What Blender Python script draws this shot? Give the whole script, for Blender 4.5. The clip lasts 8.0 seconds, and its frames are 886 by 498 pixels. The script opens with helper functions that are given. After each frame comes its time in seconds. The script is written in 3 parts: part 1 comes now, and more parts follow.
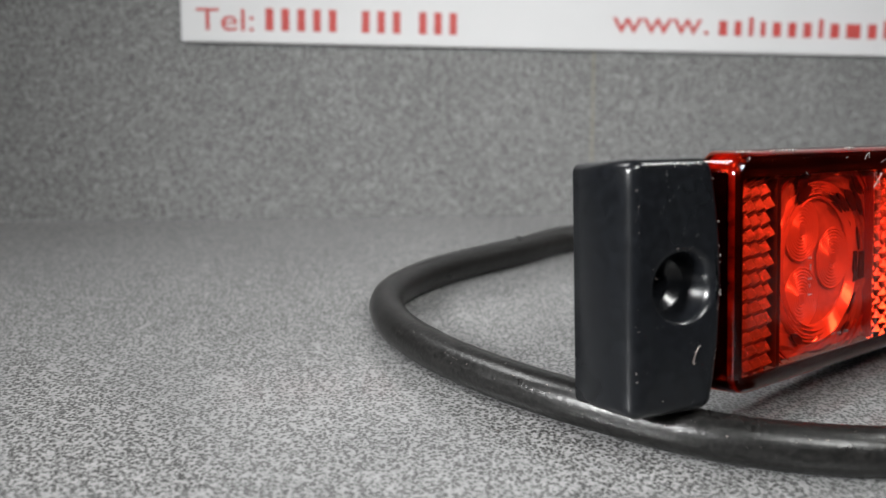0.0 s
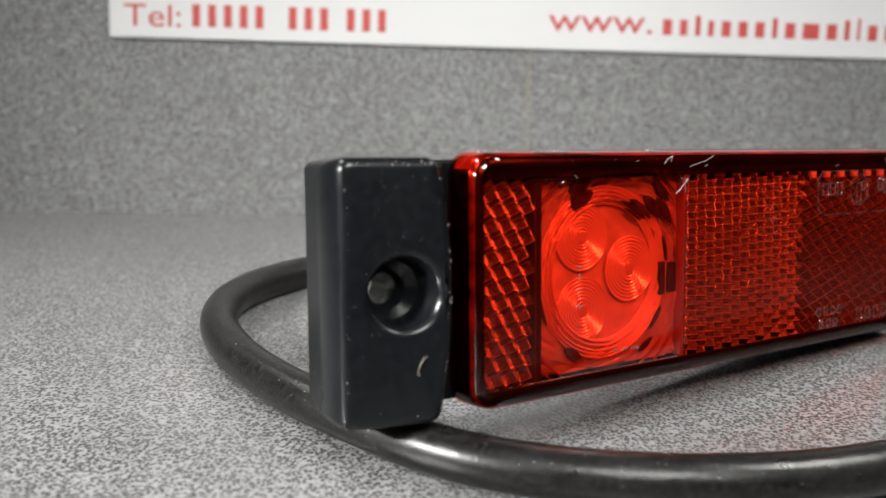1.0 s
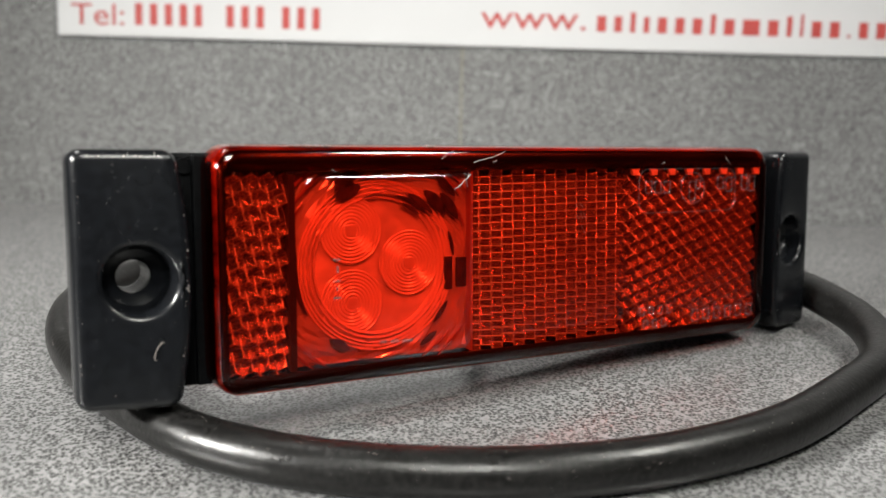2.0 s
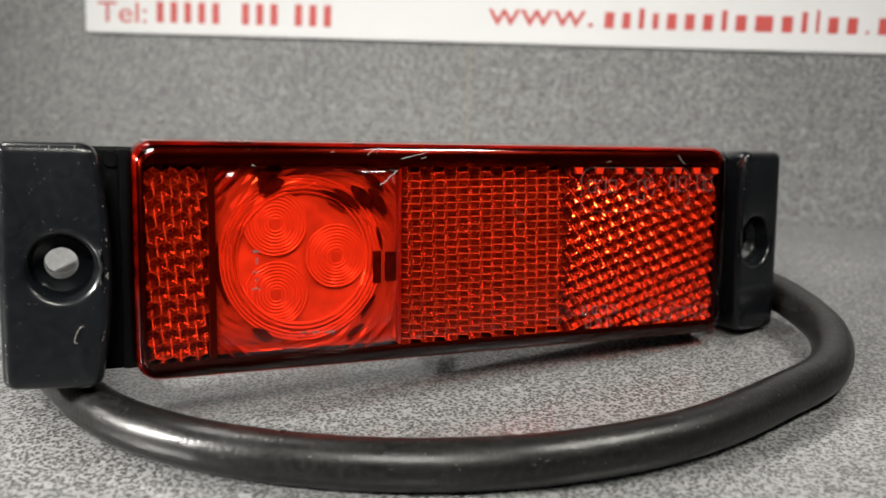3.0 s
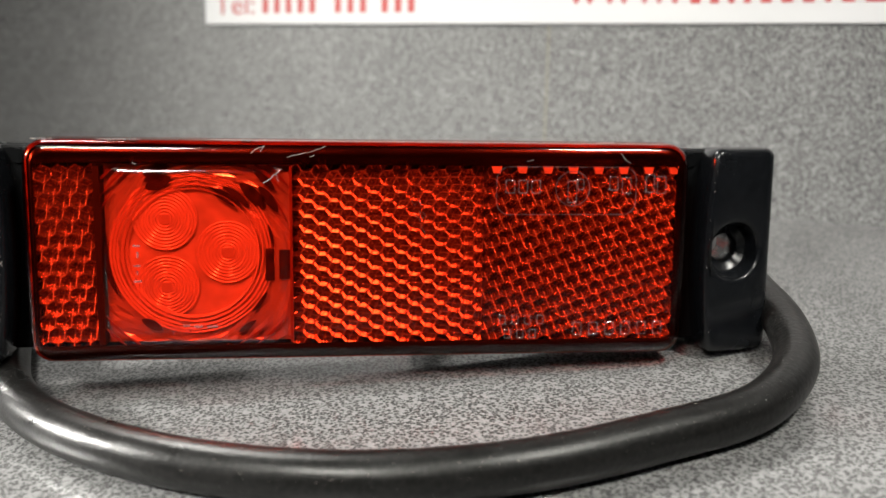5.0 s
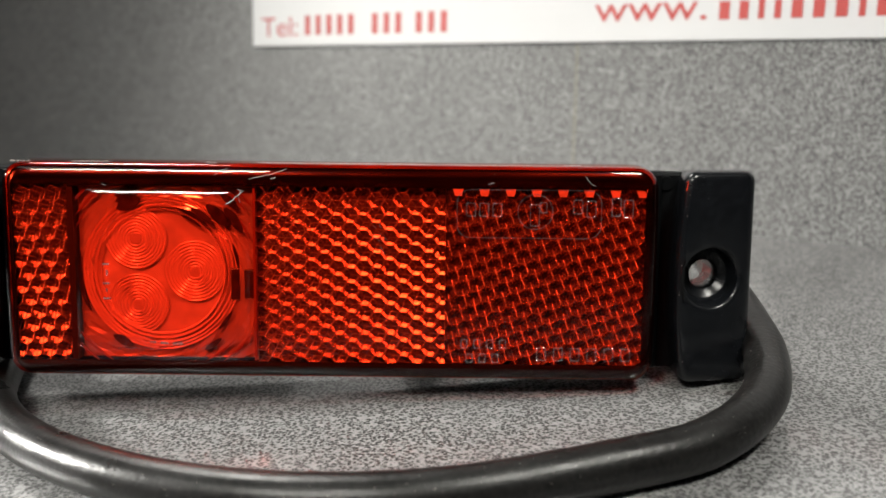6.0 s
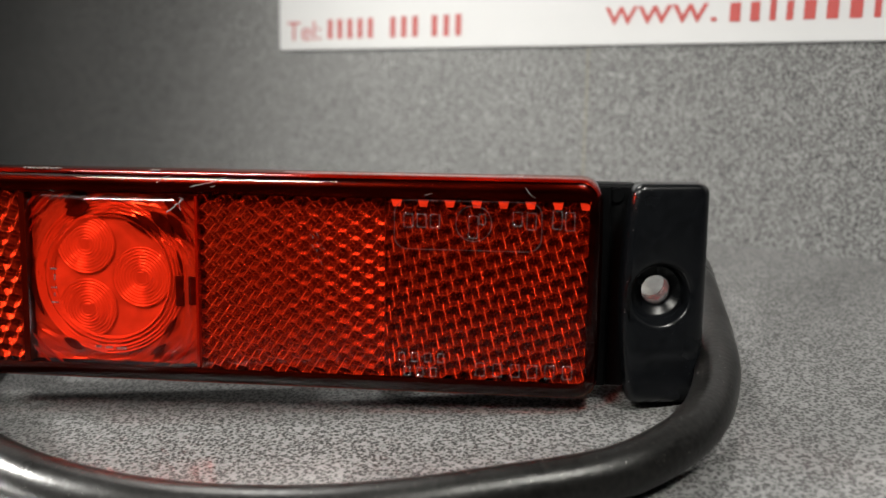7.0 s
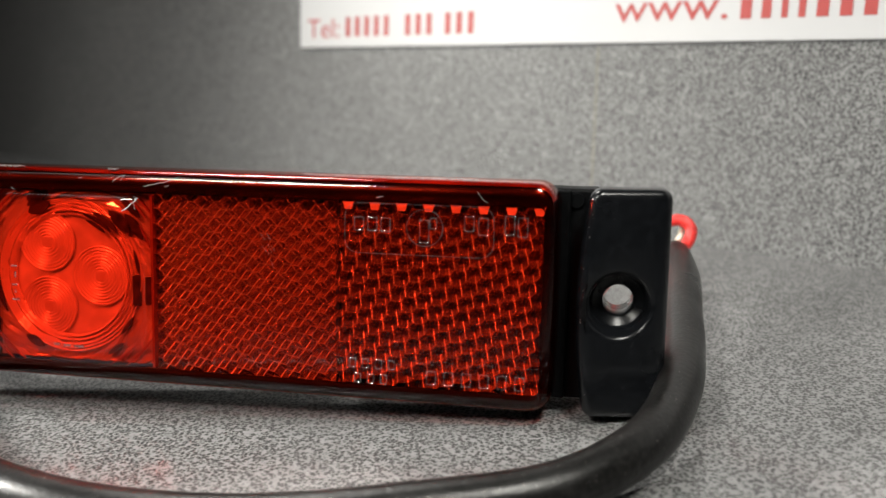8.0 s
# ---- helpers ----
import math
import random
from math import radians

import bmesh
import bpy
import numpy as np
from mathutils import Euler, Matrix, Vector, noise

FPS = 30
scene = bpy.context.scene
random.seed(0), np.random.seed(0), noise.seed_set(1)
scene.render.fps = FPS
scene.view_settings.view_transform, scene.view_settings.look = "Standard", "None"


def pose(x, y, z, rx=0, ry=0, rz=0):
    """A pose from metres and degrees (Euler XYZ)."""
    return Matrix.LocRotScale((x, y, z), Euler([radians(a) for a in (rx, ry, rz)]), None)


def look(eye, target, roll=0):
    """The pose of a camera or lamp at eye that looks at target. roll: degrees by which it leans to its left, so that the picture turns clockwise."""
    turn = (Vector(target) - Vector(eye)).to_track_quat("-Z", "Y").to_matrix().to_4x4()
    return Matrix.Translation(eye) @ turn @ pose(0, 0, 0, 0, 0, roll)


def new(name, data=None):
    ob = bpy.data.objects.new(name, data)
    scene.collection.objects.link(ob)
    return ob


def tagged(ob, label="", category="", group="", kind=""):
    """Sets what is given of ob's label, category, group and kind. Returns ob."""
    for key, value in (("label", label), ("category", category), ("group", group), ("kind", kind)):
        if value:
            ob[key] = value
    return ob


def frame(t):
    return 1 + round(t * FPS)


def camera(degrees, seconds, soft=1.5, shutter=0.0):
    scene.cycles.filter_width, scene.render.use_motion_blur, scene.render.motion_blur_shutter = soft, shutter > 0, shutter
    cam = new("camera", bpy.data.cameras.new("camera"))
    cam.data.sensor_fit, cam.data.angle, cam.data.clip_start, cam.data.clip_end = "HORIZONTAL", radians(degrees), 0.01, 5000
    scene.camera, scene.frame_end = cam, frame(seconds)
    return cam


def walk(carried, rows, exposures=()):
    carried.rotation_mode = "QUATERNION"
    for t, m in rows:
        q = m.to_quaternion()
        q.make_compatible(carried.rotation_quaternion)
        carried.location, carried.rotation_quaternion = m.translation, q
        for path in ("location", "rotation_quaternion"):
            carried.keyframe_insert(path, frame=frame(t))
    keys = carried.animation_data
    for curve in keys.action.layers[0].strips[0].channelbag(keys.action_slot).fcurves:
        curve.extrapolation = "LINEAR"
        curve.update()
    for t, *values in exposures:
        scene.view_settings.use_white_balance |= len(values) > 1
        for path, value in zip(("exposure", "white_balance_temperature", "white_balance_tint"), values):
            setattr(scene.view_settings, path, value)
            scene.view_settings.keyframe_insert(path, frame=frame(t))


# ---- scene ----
cam = camera(52.70, 8.0)
# the lens is focused on the lamp, a hand's width off
cam.data.dof.use_dof = True
cam.data.dof.focus_distance = 0.135
cam.data.dof.aperture_fstop = 20.0
EXPOSURES = [(0, -0.32, 6150, 11), (0.5, -0.2, 6250, 11), (1.5, -0.06, 6350, 10), (3, -0.02, 6500, 10), (4.5, 0.14, 6500, 10), (6.5, -0.14, 6500, 10), (7.2, -0.26, 6500, 10), (8, -0.05, 6500, 10)]
PATH = [
    (0, 0.00381, 0.00055, 0.05600, -7.359, -14.251, 0.839),
    (0.5, 0.02893, 0.00077, 0.05550, -4.295, -14.275, 1.029),
    (1, 0.04866, 0.00213, 0.05533, -2.116, -14.198, 1.158),
    (1.5, 0.07037, 0.00105, 0.05509, 0.365, -14.317, 1.185),
    (1.7, 0.07991, 0.00025, 0.05536, 1.431, -14.370, 1.076),
    (3, 0.11410, 0.00056, 0.05676, 8.478, -14.789, 0.746),
    (3.5, 0.12940, 0.00392, 0.05635, 12.309, -16.117, 0.471),
    (4, 0.14336, 0.00713, 0.05728, 17.190, -16.735, -0.047),
    (4.5, 0.15448, 0.01620, 0.05769, 21.373, -16.707, -0.586),
    (4.7, 0.15874, 0.01881, 0.05886, 23.230, -16.708, -1.066),
    (5.8, 0.18021, 0.03213, 0.05855, 31.838, -14.904, -2.798),
    (6, 0.18333, 0.03351, 0.05893, 32.722, -15.003, -2.793),
    (6.5, 0.19133, 0.03889, 0.05911, 35.660, -14.791, -3.072),
    (7, 0.19976, 0.04832, 0.05882, 38.393, -14.721, -3.284),
    (7.5, 0.20570, 0.05574, 0.05802, 40.858, -14.802, -3.465),
    (8, 0.20992, 0.06171, 0.05807, 42.705, -14.676, -3.394),
]
walk(cam, [(t, pose(x, y, z, 0, 0, yaw) @ pose(0, 0, 0, 90 + pitch) @ pose(0, 0, 0, 0, 0, roll)) for t, x, y, z, yaw, pitch, roll in PATH], EXPOSURES)

# ---- world and lights ----
world = bpy.data.worlds.new("room_air")
scene.world = world
world.use_nodes = True
bg = world.node_tree.nodes["Background"]
bg.inputs["Color"].default_value = (1.0, 0.97, 0.93, 1)
bg.inputs["Strength"].default_value = 0.008


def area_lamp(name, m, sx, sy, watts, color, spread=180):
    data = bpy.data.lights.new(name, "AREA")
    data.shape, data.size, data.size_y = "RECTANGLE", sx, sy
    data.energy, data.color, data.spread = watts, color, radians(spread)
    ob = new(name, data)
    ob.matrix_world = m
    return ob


area_lamp("near_light", look((-0.36, -0.14, 0.22), (0.07, 0.12, 0.0)), 0.07, 0.05, 0.56, (1.0, 0.98, 0.92), 46)
area_lamp("near_light", look((0.34, 0.09, 0.39), (0.12, 0.17, 0.0)), 0.08, 0.06, 0.33, (1.0, 0.98, 0.90), 75)
# fill added in front to brighten lens and panel; no lamp is known there
area_lamp("near_light", look((0.12, -0.20, 0.38), (0.005, 0.21, 0.02)), 0.15, 0.10, 0.32, (1.0, 0.98, 0.90), 50)
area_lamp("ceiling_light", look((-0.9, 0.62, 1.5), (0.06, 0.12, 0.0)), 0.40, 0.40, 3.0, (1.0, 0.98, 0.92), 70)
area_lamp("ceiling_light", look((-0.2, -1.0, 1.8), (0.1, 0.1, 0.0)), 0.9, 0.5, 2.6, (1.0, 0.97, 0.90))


# ---- materials ----
def material(name):
    m = bpy.data.materials.new(name)
    m.use_nodes = True
    t = m.node_tree
    return m, t, t.nodes["Principled BSDF"]


def node(t, kind, **inputs):
    n = t.nodes.new(kind)
    for key, value in inputs.items():
        n.inputs[key.replace("_", " ")].default_value = value
    return n


def ramp(t, source, stops):
    n = t.nodes.new("ShaderNodeValToRGB")
    el = n.color_ramp.elements
    while len(el) < len(stops):
        el.new(0.5)
    for e, (p, c) in zip(el, stops):
        e.position = p
        e.color = (c, c, c, 1) if isinstance(c, (int, float)) else (*c, 1)
    t.links.new(source, n.inputs["Fac"])
    return n


def bump(t, source, strength, distance):
    b = node(t, "ShaderNodeBump", Strength=strength, Distance=distance)
    t.links.new(source, b.inputs["Height"])
    return b


def place(t, scale=(1, 1, 1)):
    c = t.nodes.new("ShaderNodeTexCoord")
    mp = t.nodes.new("ShaderNodeMapping")
    mp.inputs["Scale"].default_value = scale
    t.links.new(c.outputs["Object"], mp.inputs["Vector"])
    return mp.outputs["Vector"]


def laminate(name, low, mid, high, rough, coat):
    """Grey worktop laminate with small wormy light and dark flecks."""
    m, t, p = material(name)
    v = place(t)
    cells = node(t, "ShaderNodeTexVoronoi", Scale=1750.0)
    fibre = node(t, "ShaderNodeTexNoise", Scale=2300.0, Detail=3.0, Roughness=0.55, Distortion=0.9)
    fine = node(t, "ShaderNodeTexNoise", Scale=520.0, Detail=2.0)
    broad = node(t, "ShaderNodeTexNoise", Scale=26.0, Detail=3.0)
    for n in (cells, fibre, fine, broad):
        t.links.new(v, n.inputs["Vector"])
    grain = t.nodes.new("ShaderNodeMix")
    grain.inputs["Factor"].default_value = 0.62
    t.links.new(cells.outputs["Distance"], grain.inputs["A"])
    t.links.new(fibre.outputs["Fac"], grain.inputs["B"])
    flecks = ramp(t, grain.outputs["Result"], [(0.38, low), (0.47, mid), (0.54, 0.6 * (mid + high)), (0.63, high)])
    soft = ramp(t, fine.outputs["Fac"], [(0.3, 0.84), (0.7, 1.0)])
    wear = ramp(t, broad.outputs["Fac"], [(0.3, 0.9), (0.7, 1.0)])
    a = t.nodes.new("ShaderNodeMixRGB")
    a.blend_type, a.inputs["Fac"].default_value = "MULTIPLY", 1.0
    t.links.new(flecks.outputs["Color"], a.inputs["Color1"])
    t.links.new(soft.outputs["Color"], a.inputs["Color2"])
    b = t.nodes.new("ShaderNodeMixRGB")
    b.blend_type, b.inputs["Fac"].default_value = "MULTIPLY", 1.0
    t.links.new(a.outputs["Color"], b.inputs["Color1"])
    t.links.new(wear.outputs["Color"], b.inputs["Color2"])
    t.links.new(b.outputs["Color"], p.inputs["Base Color"])
    p.inputs["Roughness"].default_value = rough
    p.inputs["Specular IOR Level"].default_value = 0.3
    p.inputs["Coat Weight"].default_value, p.inputs["Coat Roughness"].default_value = coat, 0.12
    t.links.new(bump(t, grain.outputs["Result"], 0.12, 0.0001).outputs["Normal"], p.inputs["Normal"])
    return m


def plastic(name, color, rough, speck=0.0, grain=900.0, relief=0.1, dust=0.4, shine=0.5, mottle=1.3):
    """Moulded plastic or rubber with a fine grain, uneven gloss and sparse pale dust."""
    m, t, p = material(name)
    v = place(t)
    n1 = node(t, "ShaderNodeTexNoise", Scale=grain, Detail=3.0)
    n2 = node(t, "ShaderNodeTexNoise", Scale=90.0, Detail=4.0)
    n3 = node(t, "ShaderNodeTexVoronoi", Scale=1000.0)
    for n in (n1, n2, n3):
        t.links.new(v, n.inputs["Vector"])
    dots = ramp(t, n3.outputs["Distance"], [(0.0, 1.0), (0.03, 1.0), (0.085, 0.0)])
    patch = ramp(t, n2.outputs["Fac"], [(0.45, 0.0), (0.75, speck)])
    mul = t.nodes.new("ShaderNodeMath")
    mul.operation = "MULTIPLY"
    t.links.new(dots.outputs["Color"], mul.inputs[0])
    t.links.new(patch.outputs["Color"], mul.inputs[1])
    mix = t.nodes.new("ShaderNodeMixRGB")
    tone = ramp(t, n1.outputs["Fac"], [(0.35, tuple(c / mottle for c in color)), (0.68, tuple(c * mottle for c in color))])
    t.links.new(tone.outputs["Color"], mix.inputs["Color1"])
    mix.inputs["Color2"].default_value = (dust, dust, dust, 1)
    t.links.new(mul.outputs[0], mix.inputs["Fac"])
    t.links.new(mix.outputs["Color"], p.inputs["Base Color"])
    p.inputs["Specular IOR Level"].default_value = shine
    r = ramp(t, n2.outputs["Fac"], [(0.3, rough * 0.8), (0.7, min(1, rough * 1.25))])
    t.links.new(r.outputs["Color"], p.inputs["Roughness"])
    t.links.new(bump(t, n1.outputs["Fac"], relief, 0.0001).outputs["Normal"], p.inputs["Normal"])
    return m


def red_cover(name, tint, gloss):
    """Clear red acrylic: passes tinted light, with a polished surface."""
    m = bpy.data.materials.new(name)
    m.use_nodes = True
    t = m.node_tree
    t.nodes.clear()
    out = t.nodes.new("ShaderNodeOutputMaterial")
    clear = t.nodes.new("ShaderNodeBsdfTransparent")
    clear.inputs["Color"].default_value = (*tint, 1)
    shine = t.nodes.new("ShaderNodeBsdfGlossy")
    shine.inputs["Roughness"].default_value = 0.06
    v = place(t)
    n = node(t, "ShaderNodeTexNoise", Scale=60.0, Detail=3.0)
    t.links.new(v, n.inputs["Vector"])
    b = bump(t, n.outputs["Fac"], 0.12, 0.001)
    t.links.new(b.outputs["Normal"], shine.inputs["Normal"])
    # Schlick's curve, alike from both sides
    f = node(t, "ShaderNodeLayerWeight", Blend=0.5)
    power = t.nodes.new("ShaderNodeMath")
    power.operation, power.inputs[1].default_value = "POWER", 5.0
    t.links.new(f.outputs["Facing"], power.inputs[0])
    curve = t.nodes.new("ShaderNodeMath")
    curve.operation, curve.inputs[1].default_value, curve.inputs[2].default_value = "MULTIPLY_ADD", 1.0 - gloss, gloss
    t.links.new(power.outputs[0], curve.inputs[0])
    mix = t.nodes.new("ShaderNodeMixShader")
    t.links.new(curve.outputs[0], mix.inputs["Fac"])
    t.links.new(clear.outputs[0], mix.inputs[1])
    t.links.new(shine.outputs[0], mix.inputs[2])
    t.links.new(mix.outputs[0], out.inputs["Surface"])
    return m


def clear_mark(name, pale, gloss):
    """Raised clear acrylic strokes: a faint pale tone painted for glints, with a polished surface."""
    m, t, p = material(name)
    p.inputs["Base Color"].default_value, p.inputs["Roughness"].default_value = (0.8, 0.76, 0.74, 1), 0.3
    clear = t.nodes.new("ShaderNodeBsdfTransparent")
    shine = t.nodes.new("ShaderNodeBsdfGlossy")
    shine.inputs["Roughness"].default_value = 0.12
    n = node(t, "ShaderNodeTexNoise", Scale=900.0, Detail=2.0)
    t.links.new(place(t), n.inputs["Vector"])
    f = ramp(t, n.outputs["Fac"], [(0.4, 0.4 * pale), (0.62, 2.0 * pale)])
    body, mix = t.nodes.new("ShaderNodeMixShader"), t.nodes.new("ShaderNodeMixShader")
    t.links.new(f.outputs["Color"], body.inputs["Fac"])
    t.links.new(clear.outputs[0], body.inputs[1])
    t.links.new(p.outputs[0], body.inputs[2])
    mix.inputs["Fac"].default_value = gloss
    t.links.new(body.outputs[0], mix.inputs[1])
    t.links.new(shine.outputs[0], mix.inputs[2])
    t.links.new(mix.outputs[0], t.nodes["Material Output"].inputs["Surface"])
    return m


def plain(name, color, rough=0.5, metal=0.0, var=0.12, scale=400.0, shine=0.5, stretch=(1, 1, 1)):
    m, t, p = material(name)
    v = place(t, stretch)
    n = node(t, "ShaderNodeTexNoise", Scale=scale, Detail=4.0)
    t.links.new(v, n.inputs["Vector"])
    r = ramp(t, n.outputs["Fac"], [(0.3, tuple(c * (1 - var) for c in color)), (0.7, color)])
    t.links.new(r.outputs["Color"], p.inputs["Base Color"])
    p.inputs["Roughness"].default_value, p.inputs["Metallic"].default_value = rough, metal
    p.inputs["Specular IOR Level"].default_value = shine
    return m


LAMINATE = laminate("worktop_laminate", 0.034, 0.094, 0.26, 0.45, 0.8)
LAMINATE_WALL = laminate("panel_laminate", 0.030, 0.100, 0.235, 0.45, 0.1)
EDGE = plain("seam_strip", (0.165, 0.153, 0.12), 0.6)
PLASTER = plain("plaster", (0.16, 0.155, 0.15), 0.9, scale=8.0)
BLACK = plastic("black_housing_plastic", (0.004, 0.0045, 0.0055), 0.24, 0.5, relief=0.06, shine=0.34)
TRAY = plastic("dull_black_plastic", (0.0025, 0.0027, 0.003), 0.5, 0.4, shine=0.05)
RUBBER = plastic("cable_sheath", (0.0050, 0.0048, 0.0046), 0.33, 1.0, 1500.0, 0.6, 0.62, shine=0.37, mottle=2.2)
COVER = red_cover("red_acrylic", (1.0, 0.22, 0.12), 0.036)
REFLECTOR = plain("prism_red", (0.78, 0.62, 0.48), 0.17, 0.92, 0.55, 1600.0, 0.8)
# glints painted on: bevels of one slant are pale, the others dim
PRISM_DIM_EDGE = plain("prism_dim_edge", (0.32, 0.24, 0.19), 0.2, 0.5, 0.2, 900.0)
PRISM_GLINT = plain("prism_glint", (0.90, 0.80, 0.68), 0.10, 0.9, 0.1, 900.0)
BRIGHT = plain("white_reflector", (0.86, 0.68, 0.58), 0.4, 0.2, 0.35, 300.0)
RINGS = plain("fresnel_lens", (0.88, 0.68, 0.57), 0.20, 0.25, 0.08, shine=0.6)
BOWL = plain("bowl_reflector", (0.90, 0.71, 0.60), 0.16, 0.6, 0.2, 300.0)
PAD = red_cover("clear_window_pad", (1.0, 0.94, 0.92), 0.045)
# streaky red painted for light glowing in the acrylic edge
EDGE_GLOW = plain("edge_glow_red", (0.21, 0.06, 0.03), 0.14, 0.0, 0.95, 420.0, 0.5, (0.16, 1, 1))
WEB = plain("red_web", (0.22, 0.07, 0.04), 0.3)
RIM = plain("rim_black", (0.045, 0.034, 0.03), 0.26, 0.85, 0.85, 420.0, 0.3, (0.16, 1, 1))
DARK = plain("dark_slot", (0.02, 0.012, 0.01), 0.4)
# dark tone of the bowl's drawn-in reflections, and of the clips
BOWL_DARK = plain("bowl_dark_tone", (0.07, 0.035, 0.025), 0.3, 0.0, 0.8, 700.0)
CHIP = plain("led_phosphor", (0.56, 0.40, 0.33), 0.4)
SCRATCH = plain("scuffed_acrylic", (0.30, 0.26, 0.24), 0.5, 0.0, 0.7, 2500.0)
EMBOSS = clear_mark("raised_acrylic", 0.028, 0.27)
# paler copy for the window marks, whose stronger glints are painted in
EMBOSS_GLINT = clear_mark("raised_glint_mark", 0.06, 0.35)
BOARD = plain("white_board", (0.46, 0.46, 0.47), 0.45, 0.0, 0.03, 60.0)
INK = plain("red_print", (0.36, 0.045, 0.04), 0.5)
RED_WIRE = plastic("red_insulation", (0.62, 0.03, 0.025), 0.4)
CREAM_WIRE = plastic("cream_insulation", (0.6, 0.55, 0.45), 0.45)


# ---- mesh helpers ----
def mesh_object(name, bm, mat, smooth=False):
    bmesh.ops.recalc_face_normals(bm, faces=bm.faces[:])
    me = bpy.data.meshes.new(name)
    bm.to_mesh(me)
    bm.free()
    me.materials.append(mat)
    if smooth:
        for poly in me.polygons:
            poly.use_smooth = True
    return new(name, me)


def part(name, bm, mat, parent, label="", smooth=False):
    ob = mesh_object(name, bm, mat, smooth)
    ob.parent = parent
    return tagged(ob, label)


def box(bm, x0, x1, y0, y1, z0, z1, bevel=0.0, segments=2):
    r = bmesh.ops.create_cube(bm, size=1.0)
    vs = r["verts"]
    for v in vs:
        v.co = Vector(((x0 + x1) / 2 + v.co.x * (x1 - x0), (y0 + y1) / 2 + v.co.y * (y1 - y0), (z0 + z1) / 2 + v.co.z * (z1 - z0)))
    if bevel:
        es = list({e for v in vs for e in v.link_edges})
        bmesh.ops.bevel(bm, geom=es, offset=bevel, segments=segments, profile=0.5, affect="EDGES")


def rings_mesh(bm, rings, close_first=False, close_last=False):
    """Quads between loops that have the same number of points."""
    loops = [[bm.verts.new(p) for p in ring] for ring in rings]
    n = len(loops[0])
    for a, b in zip(loops, loops[1:]):
        for i in range(n):
            bm.faces.new((a[i], a[(i + 1) % n], b[(i + 1) % n], b[i]))
    if close_first:
        bm.faces.new(loops[0])
    if close_last:
        bm.faces.new(loops[-1])
    return loops


def rounded(x0, x1, z0, z1, r, steps=6, bow_left=0.0, bow_right=0.0, side=14):
    """A rounded rectangle in (x, z), whose upright sides may bow outwards."""
    pts = []
    for cx, cz, a in ((x1 - r, z0 + r, -90), (x1 - r, z1 - r, 0), (x0 + r, z1 - r, 90), (x0 + r, z0 + r, 180)):
        for i in range(steps + 1):
            w = radians(a + 90 * i / steps)
            pts.append((cx + r * math.cos(w), cz + r * math.sin(w)))
        if a in (-90, 90):
            up = a == -90
            for i in range(1, side):
                k = i / side
                z = z0 + r + (z1 - z0 - 2 * r) * (k if up else 1 - k)
                pts.append((x1 if up else x0, z))
        else:
            for i in range(1, side):
                k = i / side
                x = x1 - r - (x1 - x0 - 2 * r) * k if a == 0 else x0 + r + (x1 - x0 - 2 * r) * k
                pts.append((x, z1 if a == 0 else z0))
    mid, half = (x0 + x1) / 2, (z1 - z0) / 2
    out = []
    for x, z in pts:
        k = 1 - ((z - (z0 + z1) / 2) / half) ** 2
        out.append((x + bow_right * k if x > mid else x - bow_left * k, z))
    return out


def tube(bm, path, radius, sides=20, cap=True):
    """A round tube along a line of points."""
    pts = [Vector(p) for p in path]
    rings = []
    side = None
    for i, p in enumerate(pts):
        d = (pts[min(i + 1, len(pts) - 1)] - pts[max(i - 1, 0)]).normalized()
        if side is None:
            side = d.cross(Vector((0, 0, 1))).normalized()
        side = (side - d * side.dot(d)).normalized()
        up = side.cross(d)
        rings.append([p + radius * (math.cos(2 * math.pi * k / sides) * side + math.sin(2 * math.pi * k / sides) * up) for k in range(sides)])
    rings_mesh(bm, rings, cap, cap)


def spline(knots, per=10):
    """A smooth line through the knots (Catmull-Rom)."""
    k = [Vector(p) for p in knots]
    k = [2 * k[0] - k[1], *k, 2 * k[-1] - k[-2]]
    out = []
    for a, b, c, d in zip(k, k[1:], k[2:], k[3:]):
        for i in range(per):
            t = i / per
            out.append(0.5 * (2 * b + (c - a) * t + (2 * a - 5 * b + 4 * c - d) * t * t + (3 * b - a - 3 * c + d) * t ** 3))
    out.append(k[-2])
    return out


# ---- setting ----
WALL_Y, LEAN = 0.2583, 0.118


def leaning(bm):
    """Lean a panel back from the worktop."""
    for v in bm.verts:
        v.co.y += LEAN * v.co.z


bm = bmesh.new()
box(bm, -1.2, 1.4, -0.55, WALL_Y + 0.06, -0.03, 0.0, 0.001)
tagged(mesh_object("worktop", bm, LAMINATE), "grey speckled laminate worktop under the lamp", "worktop", kind="structure")
SEAM = 0.082
bm = bmesh.new()
box(bm, -1.2, SEAM - 0.0003, WALL_Y, WALL_Y + 0.018, 0.0, 0.24)
leaning(bm)
tagged(mesh_object("wall_panel", bm, LAMINATE_WALL), "grey speckled laminate upstand panel behind the worktop", "wall panel", "upstand panels", "structure")
bm = bmesh.new()
box(bm, SEAM + 0.0003, 1.4, WALL_Y - 0.0003, WALL_Y + 0.018, 0.0, 0.24)
leaning(bm)
tagged(mesh_object("wall_panel", bm, LAMINATE_WALL), "grey speckled laminate upstand panel beside the seam", "wall panel", "upstand panels", "structure")
bm = bmesh.new()
box(bm, SEAM - 0.0003, SEAM + 0.0003, WALL_Y - 0.0002, WALL_Y + 0.015, 0.0, 0.24)
leaning(bm)
tagged(mesh_object("seam_trim", bm, EDGE), "thin yellowish joint between two wall panels", "trim", kind="structure")

